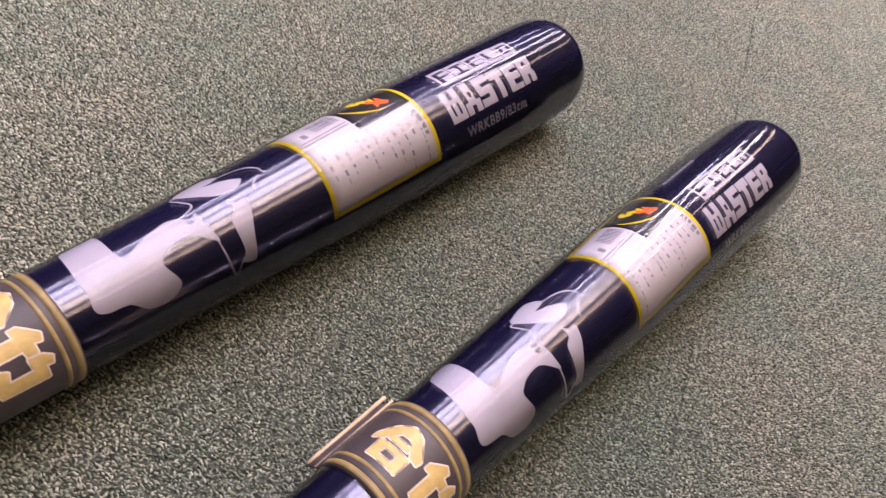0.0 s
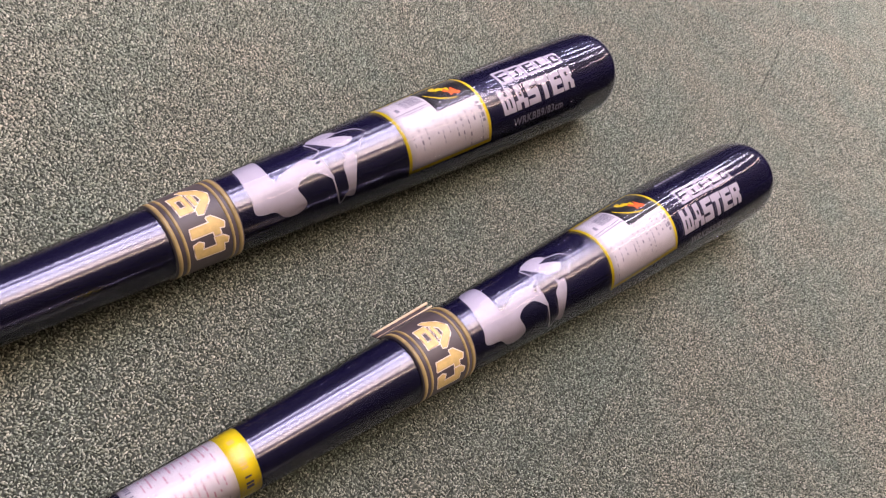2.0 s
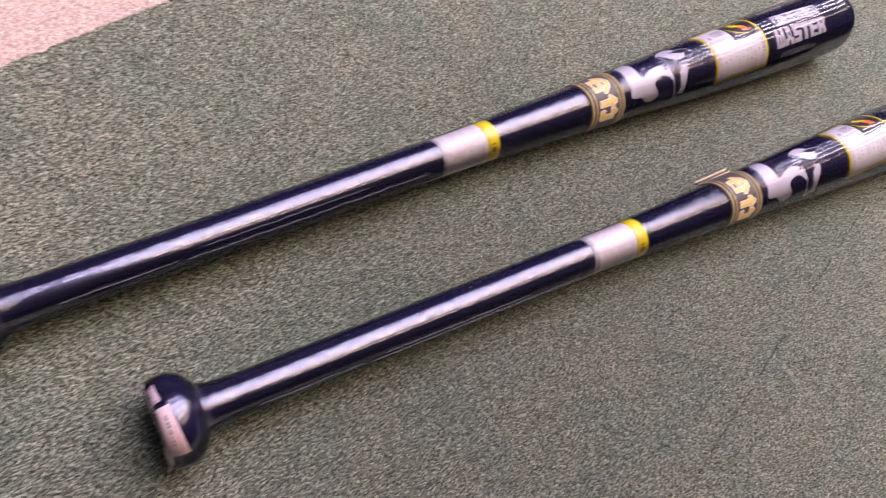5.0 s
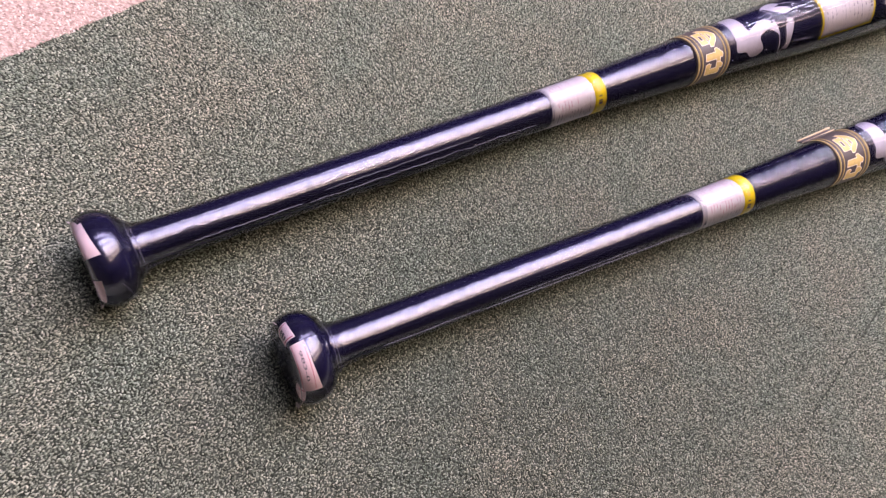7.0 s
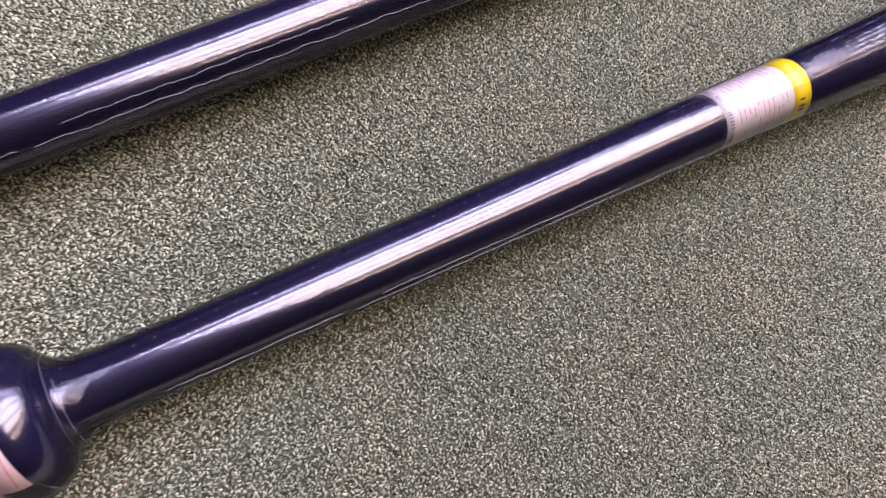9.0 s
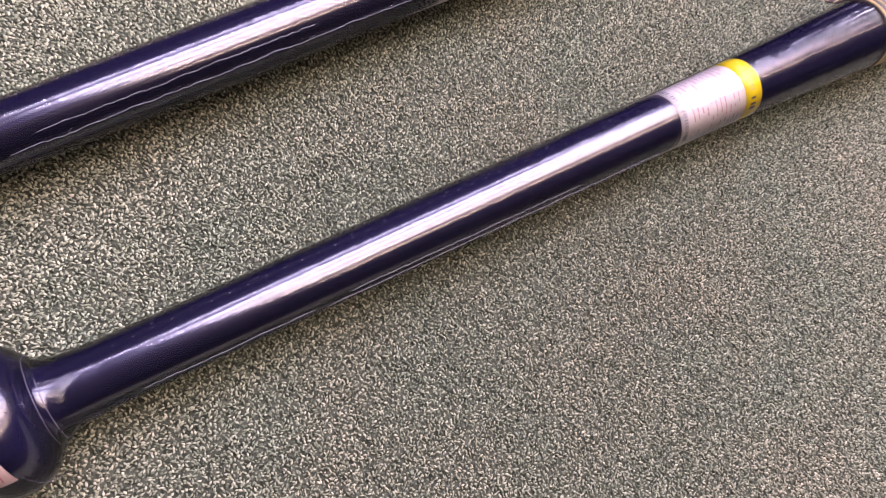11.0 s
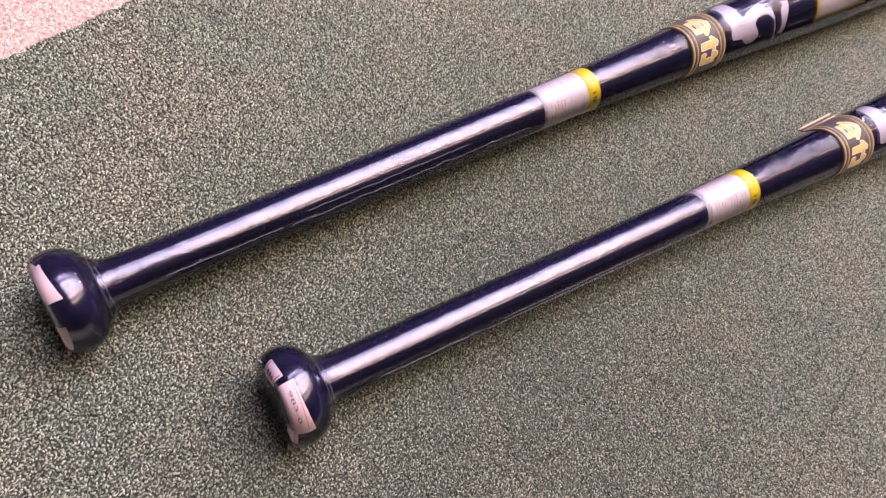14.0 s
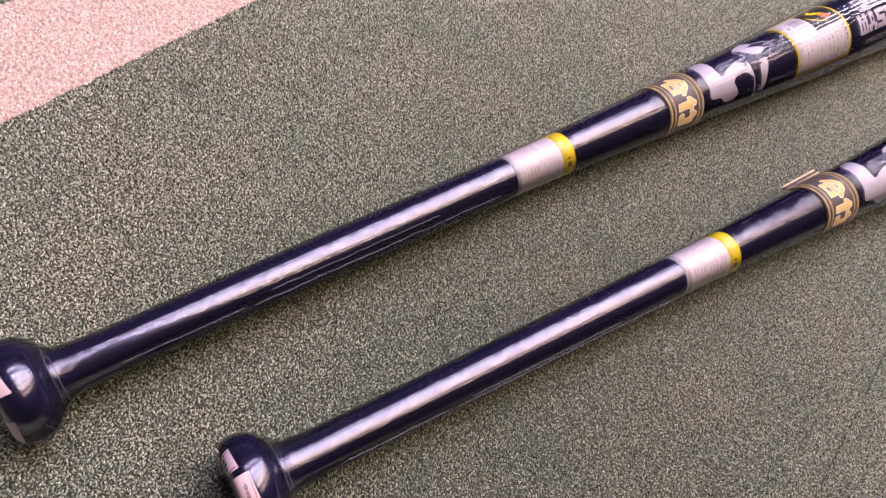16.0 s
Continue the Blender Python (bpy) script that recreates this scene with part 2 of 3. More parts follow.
def smooth_line(points, n=4):
    """A rounder version of a profile, by Catmull-Rom."""
    p = [Vector(q) for q in points]
    p = [2 * p[0] - p[1], *p, 2 * p[-1] - p[-2]]
    out = []
    for a, b, c, d in zip(p, p[1:], p[2:], p[3:]):
        for i in range(n):
            t = i / n
            out.append(0.5 * (2 * b + (c - a) * t + (2 * a - 5 * b + 4 * c - d) * t * t + (3 * b - a - 3 * c + d) * t ** 3))
    return [*out, p[-2]]


def turned(profile, segments=96, wobble=0.0, lift=0.0):
    """A body turned round x from (x, radius) pairs."""
    bm = bmesh.new()
    rings = []
    for x, r in profile:
        if r < 1e-5:
            rings.append([bm.verts.new((x, 0, 0))])
            continue
        ring = []
        for k in range(segments):
            a = 2 * math.pi * k / segments
            rr = r + lift
            if wobble:
                rr += wobble * noise.noise(Vector((x * 26, math.cos(a) * 1.6, math.sin(a) * 1.6)))
            ring.append(bm.verts.new((x, -rr * math.sin(a), rr * math.cos(a))))
        rings.append(ring)
    for one, two in zip(rings, rings[1:]):
        if len(one) == 1 and len(two) == 1:
            continue
        for k in range(segments):
            a, b = one[k % len(one)], one[(k + 1) % len(one)]
            c, d = two[(k + 1) % len(two)], two[k % len(two)]
            bm.faces.new([v for v in dict.fromkeys((a, d, c, b))])
    bmesh.ops.recalc_face_normals(bm, faces=bm.faces)
    return bm


def patch(s0, s1, p0, p1, off, base=0.0, ns=None, np_=None):
    """A sheet of paper wrapped on the bat, with edges that reach down to what it lies on."""
    ns = ns or max(2, int((s1 - s0) / 0.006) + 1)
    np_ = np_ or max(2, int(abs(p1 - p0) / 4) + 1)
    bm = bmesh.new()
    top = [[bm.verts.new(on_bat(s0 + (s1 - s0) * i / ns, p0 + (p1 - p0) * j / np_, off)) for j in range(np_ + 1)] for i in range(ns + 1)]
    low = [[bm.verts.new(on_bat(s0 + (s1 - s0) * i / ns, p0 + (p1 - p0) * j / np_, base)) if i in (0, ns) or j in (0, np_) else None for j in range(np_ + 1)] for i in range(ns + 1)]
    for i in range(ns):
        for j in range(np_):
            bm.faces.new((top[i][j], top[i + 1][j], top[i + 1][j + 1], top[i][j + 1]))
        for j in (0, np_):
            bm.faces.new((top[i][j], top[i + 1][j], low[i + 1][j], low[i][j]))
    for j in range(np_):
        for i in (0, ns):
            bm.faces.new((top[i][j], top[i][j + 1], low[i][j + 1], low[i][j]))
    bmesh.ops.recalc_face_normals(bm, faces=bm.faces)
    return bm


def wrapped(flat, off):
    """Wraps a flat bmesh, x in metres along the bat and y in degrees round it, onto the bat."""
    ys = [v.co.y for v in flat.verts]
    k = math.ceil(min(ys) / 5) * 5
    while k < max(ys):
        bmesh.ops.bisect_plane(flat, geom=[*flat.verts, *flat.edges, *flat.faces], plane_co=(0, k, 0), plane_no=(0, 1, 0), dist=1e-6)
        k += 5
    for v in flat.verts:
        v.co = on_bat(v.co.x, v.co.y, off)
    bmesh.ops.recalc_face_normals(flat, faces=flat.faces)
    up = sum((f.normal.dot(Vector((0, *f.calc_center_median()[1:]))) for f in flat.faces), 0.0)
    if up < 0:
        bmesh.ops.reverse_faces(flat, faces=flat.faces)
    return flat


def blot(outline, off, rounded=4):
    """A flat printed shape from a short outline of (millimetres along, degrees round)."""
    ring = [Vector((s / 1000, p, 0)) for s, p in outline]
    if rounded:
        n, out = len(ring), []
        for i in range(n):
            a, b, c, d = ring[i - 1], ring[i], ring[(i + 1) % n], ring[(i + 2) % n]
            for j in range(rounded):
                t = j / rounded
                out.append(0.5 * (2 * b + (c - a) * t + (2 * a - 5 * b + 4 * c - d) * t * t + (3 * b - a - 3 * c + d) * t ** 3))
        ring = out
    bm = bmesh.new()
    vs = [bm.verts.new(q) for q in ring]
    es = [bm.edges.new((a, b)) for a, b in zip(vs, vs[1:] + vs[:1])]
    bmesh.ops.triangle_fill(bm, use_beauty=True, edges=es)
    return wrapped(bm, off)


def stroke(points, width, off):
    """A thin printed line through points of (millimetres along, degrees round)."""
    line = smooth_line([(s / 1000, p, 0) for s, p in points], 5)
    bm = bmesh.new()
    sides = []
    for i, q in enumerate(line):
        d = line[min(i + 1, len(line) - 1)] - line[max(i - 1, 0)]
        r = radius(q.x) * math.pi / 180
        d = Vector((d.x, d.y * r, 0)).normalized()
        n = Vector((-d.y, d.x / r, 0)) * width / 2 * (0.35 + 0.65 * math.sin(math.pi * (0.1 + 0.8 * i / (len(line) - 1))))
        sides.append((bm.verts.new(q + n), bm.verts.new(q - n)))
    for (a, b), (c, d) in zip(sides, sides[1:]):
        bm.faces.new((a, b, d, c))
    return wrapped(bm, off)


def bars(items, off):
    """Short printed bars, each (s0, s1 in millimetres, p0, p1 in degrees), as one mesh."""
    bm = bmesh.new()
    for s0, s1, p0, p1 in items:
        vs = [bm.verts.new((s / 1000, p, 0)) for s, p in ((s0, p0), (s1, p0), (s1, p1), (s0, p1))]
        bm.faces.new(vs)
    return wrapped(bm, off)


def lettering(text, size, bold, off, s, phi):
    """Writing in the built-in font, centred at (s, phi), that reads along the bat."""
    data = bpy.data.curves.new("writing", "FONT")
    data.body, data.size = text, size
    data.align_x, data.align_y = "CENTER", "CENTER"
    data.resolution_u, data.space_character = 4, 1.14
    ob = new("writing", data)
    me = ob.to_mesh()
    bm = bmesh.new()
    bm.from_mesh(me)
    ob.to_mesh_clear()
    bpy.data.objects.remove(ob)
    bpy.data.curves.remove(data)
    deg = 180 / math.pi / radius(s)
    xs = [v.co.x for v in bm.verts] or [0]
    ys = [v.co.y for v in bm.verts] or [0]
    cx, cy = (min(xs) + max(xs)) / 2, (min(ys) + max(ys)) / 2
    for v in bm.verts:
        v.co = (s + v.co.x - cx, phi - (v.co.y - cy) * deg, 0)
    bmesh.ops.remove_doubles(bm, verts=bm.verts, dist=1e-7)
    if bold:
        for k in range(12):
            b = 2 * math.pi * k / 12
            made = bmesh.ops.duplicate(bm, geom=base)["geom"] if k else None
            if not made:
                base = [*bm.verts, *bm.edges, *bm.faces]
                made = bmesh.ops.duplicate(bm, geom=base)["geom"]
            for v in made:
                if isinstance(v, bmesh.types.BMVert):
                    v.co += Vector((bold * math.cos(b), bold * math.sin(b) * deg, 0))
    return wrapped(bm, off)


# the two characters of the band as heavy brush strokes: outlines in parts of one, across and up
ROOFED = [[(0.50, 1.0), (0.72, 0.92), (1.0, 0.58), (0.98, 0.44), (0.82, 0.46), (0.62, 0.74), (0.42, 0.72), (0.20, 0.46), (0.0, 0.36), (0.0, 0.50), (0.24, 0.82)],
          [(0.30, 0.60), (0.72, 0.60), (0.72, 0.49), (0.30, 0.49)],
          [(0.18, 0.40), (0.84, 0.40), (0.84, 0.28), (0.18, 0.28)], [(0.18, 0.29), (0.36, 0.29), (0.36, 0.0), (0.18, 0.0)],
          [(0.66, 0.29), (0.84, 0.29), (0.84, 0.0), (0.66, 0.0)], [(0.35, 0.11), (0.67, 0.11), (0.67, 0.0), (0.35, 0.0)]]
FORKED = [[(0.10, 0.84), (0.24, 1.0), (0.36, 0.96), (0.34, 0.82), (0.50, 0.82), (0.50, 0.64), (0.38, 0.62), (0.38, 0.0), (0.14, 0.04), (0.14, 0.60), (0.0, 0.58), (0.0, 0.72)],
          [(0.56, 0.86), (0.66, 1.0), (0.78, 0.96), (0.76, 0.84), (1.0, 0.84), (1.0, 0.66), (0.98, 0.04), (0.86, 0.0), (0.56, 0.0), (0.52, 0.16), (0.58, 0.28), (0.76, 0.22), (0.76, 0.64), (0.54, 0.62)]]


def brushed(strokes, wide, tall, swell, off, s, phi):
    """Heavy strokes that read round the bat, centred at (s, phi), swollen by some metres all round."""
    deg = 180 / math.pi / radius(s)
    bm = bmesh.new()
    ways = [(0.0, 0.0)] if not swell else [(swell * math.cos(2 * math.pi * k / 12), swell * math.sin(2 * math.pi * k / 12)) for k in range(12)]
    for ring in strokes:
        for dx, dy in ways:
            vs = [bm.verts.new((s + (v - 0.5) * tall + dy, phi + ((u - 0.5) * wide + dx) * deg, 0)) for u, v in ring]
            es = [bm.edges.new((a, b)) for a, b in zip(vs, vs[1:] + vs[:1])]
            bmesh.ops.triangle_fill(bm, use_beauty=True, edges=es)
    return wrapped(bm, off)


# ---------------------------------------------------------------- the bats
def slab(s0, s1, p0, p1, cuts, n=8):
    """A heavy upright printed block with rectangular bites: each cut is (from, to along, from, to across) in parts of one."""
    grid = [[True] * n for _ in range(n)]
    for a, b, c, d in cuts:
        for i in range(n):
            for j in range(n):
                if a * n <= i + 0.5 <= b * n and c * n <= j + 0.5 <= d * n:
                    grid[i][j] = False
    out = []
    for i in range(n):
        j = 0
        while j < n:
            if grid[i][j]:
                k = j
                while k < n and grid[i][k]:
                    k += 1
                out.append((s0 + (s1 - s0) * i / n, s0 + (s1 - s0) * (i + 1) / n + 0.01, p0 + (p1 - p0) * j / n, p0 + (p1 - p0) * k / n))
                j = k
            else:
                j += 1
    return out


def make_bat(place, label, flap, knob_stickers, seed, stuck):
    rng = random.Random(seed)
    bat = tagged(new("baseball_bat"), label, "baseball bat", "bats on the carpet")
    bat.empty_display_size = 0.05
    shaft = [(s, radius(s)) for s in np.linspace(0.045, 0.765, 73)]
    part("body", turned([*shaft, *[tuple(p) for p in smooth_line(END, 4)][1:]]), LACQUER, bat)
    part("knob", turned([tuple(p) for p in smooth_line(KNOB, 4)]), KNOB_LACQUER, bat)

    # white care label with a yellow strip on the handle
    tag = part("handle_label", patch(0.2926 if flap else 0.2946, 0.3323, -150, 150, 0.00014), WHITE, bat, "white printed paper label round the handle")
    part("label_strip", patch(0.3323, 0.3424, -150, 150, 0.00015), YELLOW, tag, "yellow strip with small dark print")
    for block, (p0, p1) in enumerate(((-72, -6), (4, 52), (58, 100))):
        lines = []
        for row in range(11):
            at, p = 300.2 + 2.75 * row, p0 + rng.uniform(0, 3)
            stop = p1 - rng.choice((0, 0, 4, 16))
            while p < stop:
                w = rng.uniform(3.0, 13.0)
                if rng.random() < 0.7:
                    lines.append((at, at + rng.uniform(0.45, 0.8), p, min(p + w, stop)))
                p += w + rng.uniform(1.2, 2.6)
        part("small_print", bars(lines, 0.00019), (FAINT_RED, FAINT_RED, FAINT_INK)[block], tag)
    part("small_print", bars([(294.4, 296.6, p, p + rng.uniform(2.4, 4.6)) for p in np.arange(-60, 96, 6.2) if rng.random() < 0.8], 0.00019), GREY_INK, tag)
    part("small_print", bars([(335.4, 338.4, p, p + 3.2) for p in (-30, -25, 8, 13, 18, 24)], 0.00019), GOLD, tag)
    for mark_bar in ((293.8, 296.6, 62, 66), (293.8, 296.6, 68, 73), (335.4, 338.8, 52, 57), (335.4, 338.8, 59, 66), (335.6, 338.4, 40, 44)):
        part("dark_mark", bars([mark_bar], 0.0002), INK, tag)

    # brown band with gold edging and two characters
    band_end = -81 if flap else -170
    band = part("paper_band", patch(0.4293, 0.4645, band_end, 170, 0.0013), BAND, bat, "dark brown paper band with gold edging")
    for s0, s1 in ((0.4300, 0.4322), (0.4342, 0.4358), (0.4582, 0.4598), (0.4616, 0.4640)):
        part("gold_line", patch(s0, s1, band_end + 0.5, 168, 0.00136, 0.0013, 1), LINE_GOLD, band, "thin gold line")
    for bold, mat, off, name in ((0.00060, GLYPH_EDGE, 0.00137, "character_edge"), (0.0, GOLD, 0.00143, "character")):
        for strokes, at in ((ROOFED, -12.0), (FORKED, 49.0)):
            part(name, brushed(strokes, 0.0176, 0.0176, bold, off, 0.4474, at), mat, band, smooth=False)
    if flap:
        bm = bmesh.new()
        rings = []
        for i in range(13):
            t = i / 12
            phi = -79 - 12 * t
            h = 0.0013 + 0.0040 * t ** 1.6
            row = []
            for j in range(9):
                u = j / 8
                s = 0.4293 - 0.0012 * t + (0.0352 + 0.002 * t) * u
                row.append(bm.verts.new(on_bat(s, phi, h + 0.0006 * math.sin(3 * u))))
            rings.append(row)
        for a, b in zip(rings, rings[1:]):
            for j in range(8):
                bm.faces.new((a[j], a[j + 1], b[j + 1], b[j]))
        bmesh.ops.recalc_face_normals(bm, faces=bm.faces)
        bmesh.ops.solidify(bm, geom=bm.faces[:], thickness=0.0005)
        loose = part("loose_end", bm, BAND, band, "lifted loose end of the brown band")
        bm = bmesh.new()
        for p, h, r in ((-90, 0.0054, 0.0008), (-83.5, 0.0022, 0.0005)):
            tube(bm, [on_bat(q, p + 2.0 * (q - 0.446) / 0.02, h) for q in np.linspace(0.4290, 0.4672, 9)], r, 8)
        part("rolled_edge", bm, CARD, loose, "buff rolled paper edge")

    # pale printed mark: a large lobed patch, a curved slip, a leaf and thin lines
    mark = part("printed_mark", blot([(479, -54), (490, -60), (490, -35), (489, -2), (491, 10), (498, 2), (506, -3), (512, -4), (518, 5), (521, 2), (521, 10), (522, 29), (522, 38), (514, 21), (506, 21), (502, 26), (500, 34), (503, 54), (501, 63), (496, 68), (489, 65), (484, 52), (476, 49), (473, 41), (474, 24), (474, 3)], 0.00006, 3), PRINT, bat, "pale lavender printed mark of lobed patches")
    part("dark_eye", blot([(515.5, 7), (519.5, 6), (517.5, 11)], 0.0001, 2), LACQUER_FLAT, mark)
    part("dark_eye", blot([(506, 24), (511, 20.5), (516, 25), (510, 30), (504, 33)], 0.0001, 3), LACQUER_FLAT, mark)
    part("slip", blot([(534, 6), (536.5, 12), (540.5, 12), (540, 24), (536.5, 44), (534.5, 66), (533, 72), (528, 68), (530, 59), (530, 45), (530.5, 25), (534, 18)], 0.00006, 3), PRINT, mark)
    part("leaf", blot([(521, -33), (527, -41), (536, -43), (541, -28), (533, -25), (539, -20), (546, -9), (541, -1), (535, -1), (529, -10)], 0.00006, 2), PRINT, mark)
    for pts, w in (([(536, -30), (546, -26), (551.5, -21), (555, -11), (555, -5), (557, -1)], 0.0008), ([(552.5, -3), (548, 3), (546, 11)], 0.0008), ([(524, -31), (519.5, -31), (521, -19), (522, -6), (512, 2)], 0.0008), ([(521.5, 30), (522.2, 52), (523.6, 75), (525.5, 75), (528.5, 64)], 0.0010)):
        part("thin_line", stroke(pts, w, 0.00006), PRINT, mark)

    # large paper label: yellow edge, white face, black corner with a two-coloured emblem, rows of small print
    lay(*stuck)
    paper_label = part("barrel_label", patch(0.5755, 0.6489, -51, 75, 0.00014), YELLOW, bat, "white paper label with a yellow border and black corner")
    part("label_face", patch(0.5778, 0.6464, -45.6, 70.2, 0.00018, 0.00014), WHITE, paper_label)
    part("black_corner", patch(0.6095, 0.6464, -45.6, 8, 0.00022, 0.00018), BLACK, paper_label)
    part("emblem", blot([(620.6, -31.5), (624.0, -37.2), (627.1, -35.0), (625.0, -29.2), (628.4, -30.4), (630.9, -23.4), (633.3, -24.6), (632.1, -15.4), (628.4, -16.6), (626.5, -22.3), (623.4, -23.4)], 0.00026, 3), YELLOW, paper_label)
    part("emblem", blot([(627.1, -17.7), (630.2, -22.3), (632.1, -14.2), (635.2, -21.1), (636.4, -12.0), (638.3, -6.2), (635.2, -3.9), (632.1, -7.4), (629.0, -5.1), (629.6, -12.0)], 0.00027, 3), ORANGE, paper_label)
    part("emblem_line", stroke([(612.5, -27), (613.5, -21), (615, -17), (617.5, -12), (620, -8), (623.5, -5), (626.5, -2), (632, 0)], 0.0012, 0.00026), YELLOW, paper_label)
    codes, s = [], 592.0
    while s < 607:
        w = rng.uniform(0.3, 0.9)
        codes.append((s, s + w, -34, -15))
        s += w + rng.uniform(0.35, 0.8)
    part("striped_print", bars(codes, 0.00022), GREY_INK, paper_label)
    rows_ = []
    for s in (582, 588, 593.5, 602, 606, 611.5, 618, 623, 629, 634.5, 640):
        p = 12 + rng.uniform(-3, 14)
        stop = rng.uniform(34, 68)
        while p < stop:
            w = rng.uniform(1.6, 6)
            rows_.append((s, s + rng.uniform(0.9, 1.5), p, p + w))
            p += w + rng.uniform(1.2, 5.0)
    part("small_print", bars(rows_[::2], 0.00022), GREY_INK, paper_label)
    part("small_print", bars(rows_[1::2], 0.00022), PALE_INK, paper_label)
    part("small_print", bars([(580, 608, p, p + 1.4) for p in (-9.5, -5.5)] + [(584, 587, -22, -14)], 0.00022), GREY_INK, paper_label)
    for mark_bar in ((641.5, 644.5, 16, 20), (642, 644.8, 22, 30), (642, 644.8, 32, 38), (642, 644.6, 40, 44)):
        part("dark_mark", bars([mark_bar], 0.00022), GREY_INK, paper_label)

    lay()
    # two rows of heavy block shapes near the end, and a fine line below them
    bites = [[(0.34, 1.0, 0.18, 0.42), (0.34, 1.0, 0.6, 1.0)], [(0.0, 0.36, 0.18, 0.82), (0.64, 1.0, 0.18, 0.82)], [(0.34, 1.0, 0.18, 0.42), (0.34, 1.0, 0.58, 0.82)], [(0.34, 1.0, 0.0, 0.8)], [(0.32, 0.68, 0.2, 0.8), (0.84, 1.0, 0.0, 0.14), (0.84, 1.0, 0.86, 1.0)]]
    for n, cut in enumerate(bites):
        s0 = 669 + n * 13.6
        outer = part("block_shape", bars([(s0 - 1.2, s0 + 11.8, -18 + n * 1.2, 6 + 0.3 * n)], 0.00005), PRINT, bat, "pale printed block")
        part("block_inlay", bars(slab(s0 + 0.7, s0 + 10.2, -14.5 + n * 1.2, 2.5 + 0.3 * n, cut, 16), 0.00009), LACQUER_FLAT, outer)
    tall = [[(0.38, 0.62, 0.0, 0.34), (0.26, 0.38, 0.44, 0.84), (0.62, 0.74, 0.44, 0.84)], [(0.0, 0.26, 0.0, 0.62), (0.74, 1.0, 0.0, 0.62), (0.42, 0.6, 0.3, 0.5), (0.36, 0.62, 0.74, 1.0)], [(0.36, 1.0, 0.24, 0.4), (0.0, 0.64, 0.62, 0.76)], [(0.0, 0.3, 0.34, 1.0), (0.7, 1.0, 0.34, 1.0)], [(0.42, 1.0, 0.22, 0.4), (0.42, 1.0, 0.62, 0.8)], [(0.38, 0.64, 0.2, 0.4), (0.42, 0.6, 0.66, 1.0), (0.88, 1.0, 0.45, 0.6)]]
    for n, cut in enumerate(tall):
        s0 = 659 + n * 13.1
        part("block_shape", bars(slab(s0, s0 + 12.2, 11 + 0.7 * n, 45 - 0.3 * n, cut, 16), 0.00006), PRINT, bat, "pale printed block")
    part("code_print", lettering("WRKBB9/83cm", 0.0076, 0.00018, 0.00006, 0.6945, 59), PRINT_DIM, bat, "small grey printed code and size", smooth=False)
    part("upper_print", bars([(668 + 5 * n, 671.6 + 5 * n, -44, -40) for n in range(8)], 0.00006), PRINT_DIM, bat)

    # stickers on the knob
    for n, (a, b, p0, p1, rows_n, flare) in enumerate(knob_stickers):
        st = part("price_sticker", knob_patch(a, b, p0, p1, 0.00025, flare), PINK_PAPER, bat, "pink paper price sticker")
        for k in rows_n:
            if isinstance(k, str):
                part("sticker_print", knob_writing(k, a, b, p0, p1, 0.0003), INK, st, smooth=False)
            else:
                part("sticker_line", knob_patch(*k[:4], 0.00031), INK if len(k) > 4 else RED_INK, st)

    # the clear sleeve, with its row of fine holes and its crinkled weld
    cover = [(0.0043, 0.0), (0.0042, 0.01345), (0.0042, 0.01759), (0.0045, 0.0206), (0.0064, 0.02287), (0.0103, 0.02432), (0.0148, 0.02453), (0.0193, 0.02339), (0.0232, 0.02091), (0.0264, 0.01693), (0.029, 0.01428), (0.033, 0.0124), (0.042, 0.0117), (0.052, 0.0115), (0.06, 0.0116)]
    cover = [tuple(p) for p in smooth_line(cover, 3)]
    cover += [(s, radius(s) + 0.0007) for s in np.linspace(0.066, 0.765, 108)]
    cover += [(s, r + 0.0007) for s, r in END[1:5]]
    sleeve = part("clear_sleeve", turned(cover[26:], 72, wobble=0.00012, lift=0.0001), FILM, bat, "clear shrink film sleeve")
    part("knob_film", turned(cover[:27], 96, wobble=0.00035, lift=0.0001), CRINKLED, sleeve, "crinkled clear film drawn over the knob")
    bm = bmesh.new()
    s, phi0 = 0.052, -27
    while s < 0.285:
        c = Vector(on_bat(s, phi0 + 1.5 * math.sin(s * 30), 0.0012))
        bmesh.ops.create_icosphere(bm, subdivisions=1, radius=0.00016, matrix=Matrix.Translation(c) @ Matrix.Diagonal((1.8, 1, 1, 1)))
        s += rng.uniform(0.0062, 0.0070)
    part("sleeve_holes", bm, FILM_EDGE, sleeve, "row of fine vent holes")
    bm = bmesh.new()
    for a, b, p in ((0.055, 0.115, 66), (0.13, 0.235, 60), (0.12, 0.28, 74)) if flap else ((0.055, 0.115, 58), (0.13, 0.235, 42), (0.12, 0.28, 62)):
        pts = [on_bat(s, p + 3.4 * noise.noise(Vector((s * 90, seed, p))) + 2.6 * noise.noise(Vector((s * 420, p, seed))), 0.0010) for s in np.linspace(a, b, 110)]
        tube(bm, pts, 0.00008, 5)
    part("sleeve_weld", bm, FILM_EDGE, sleeve, "crinkled weld line in the film")
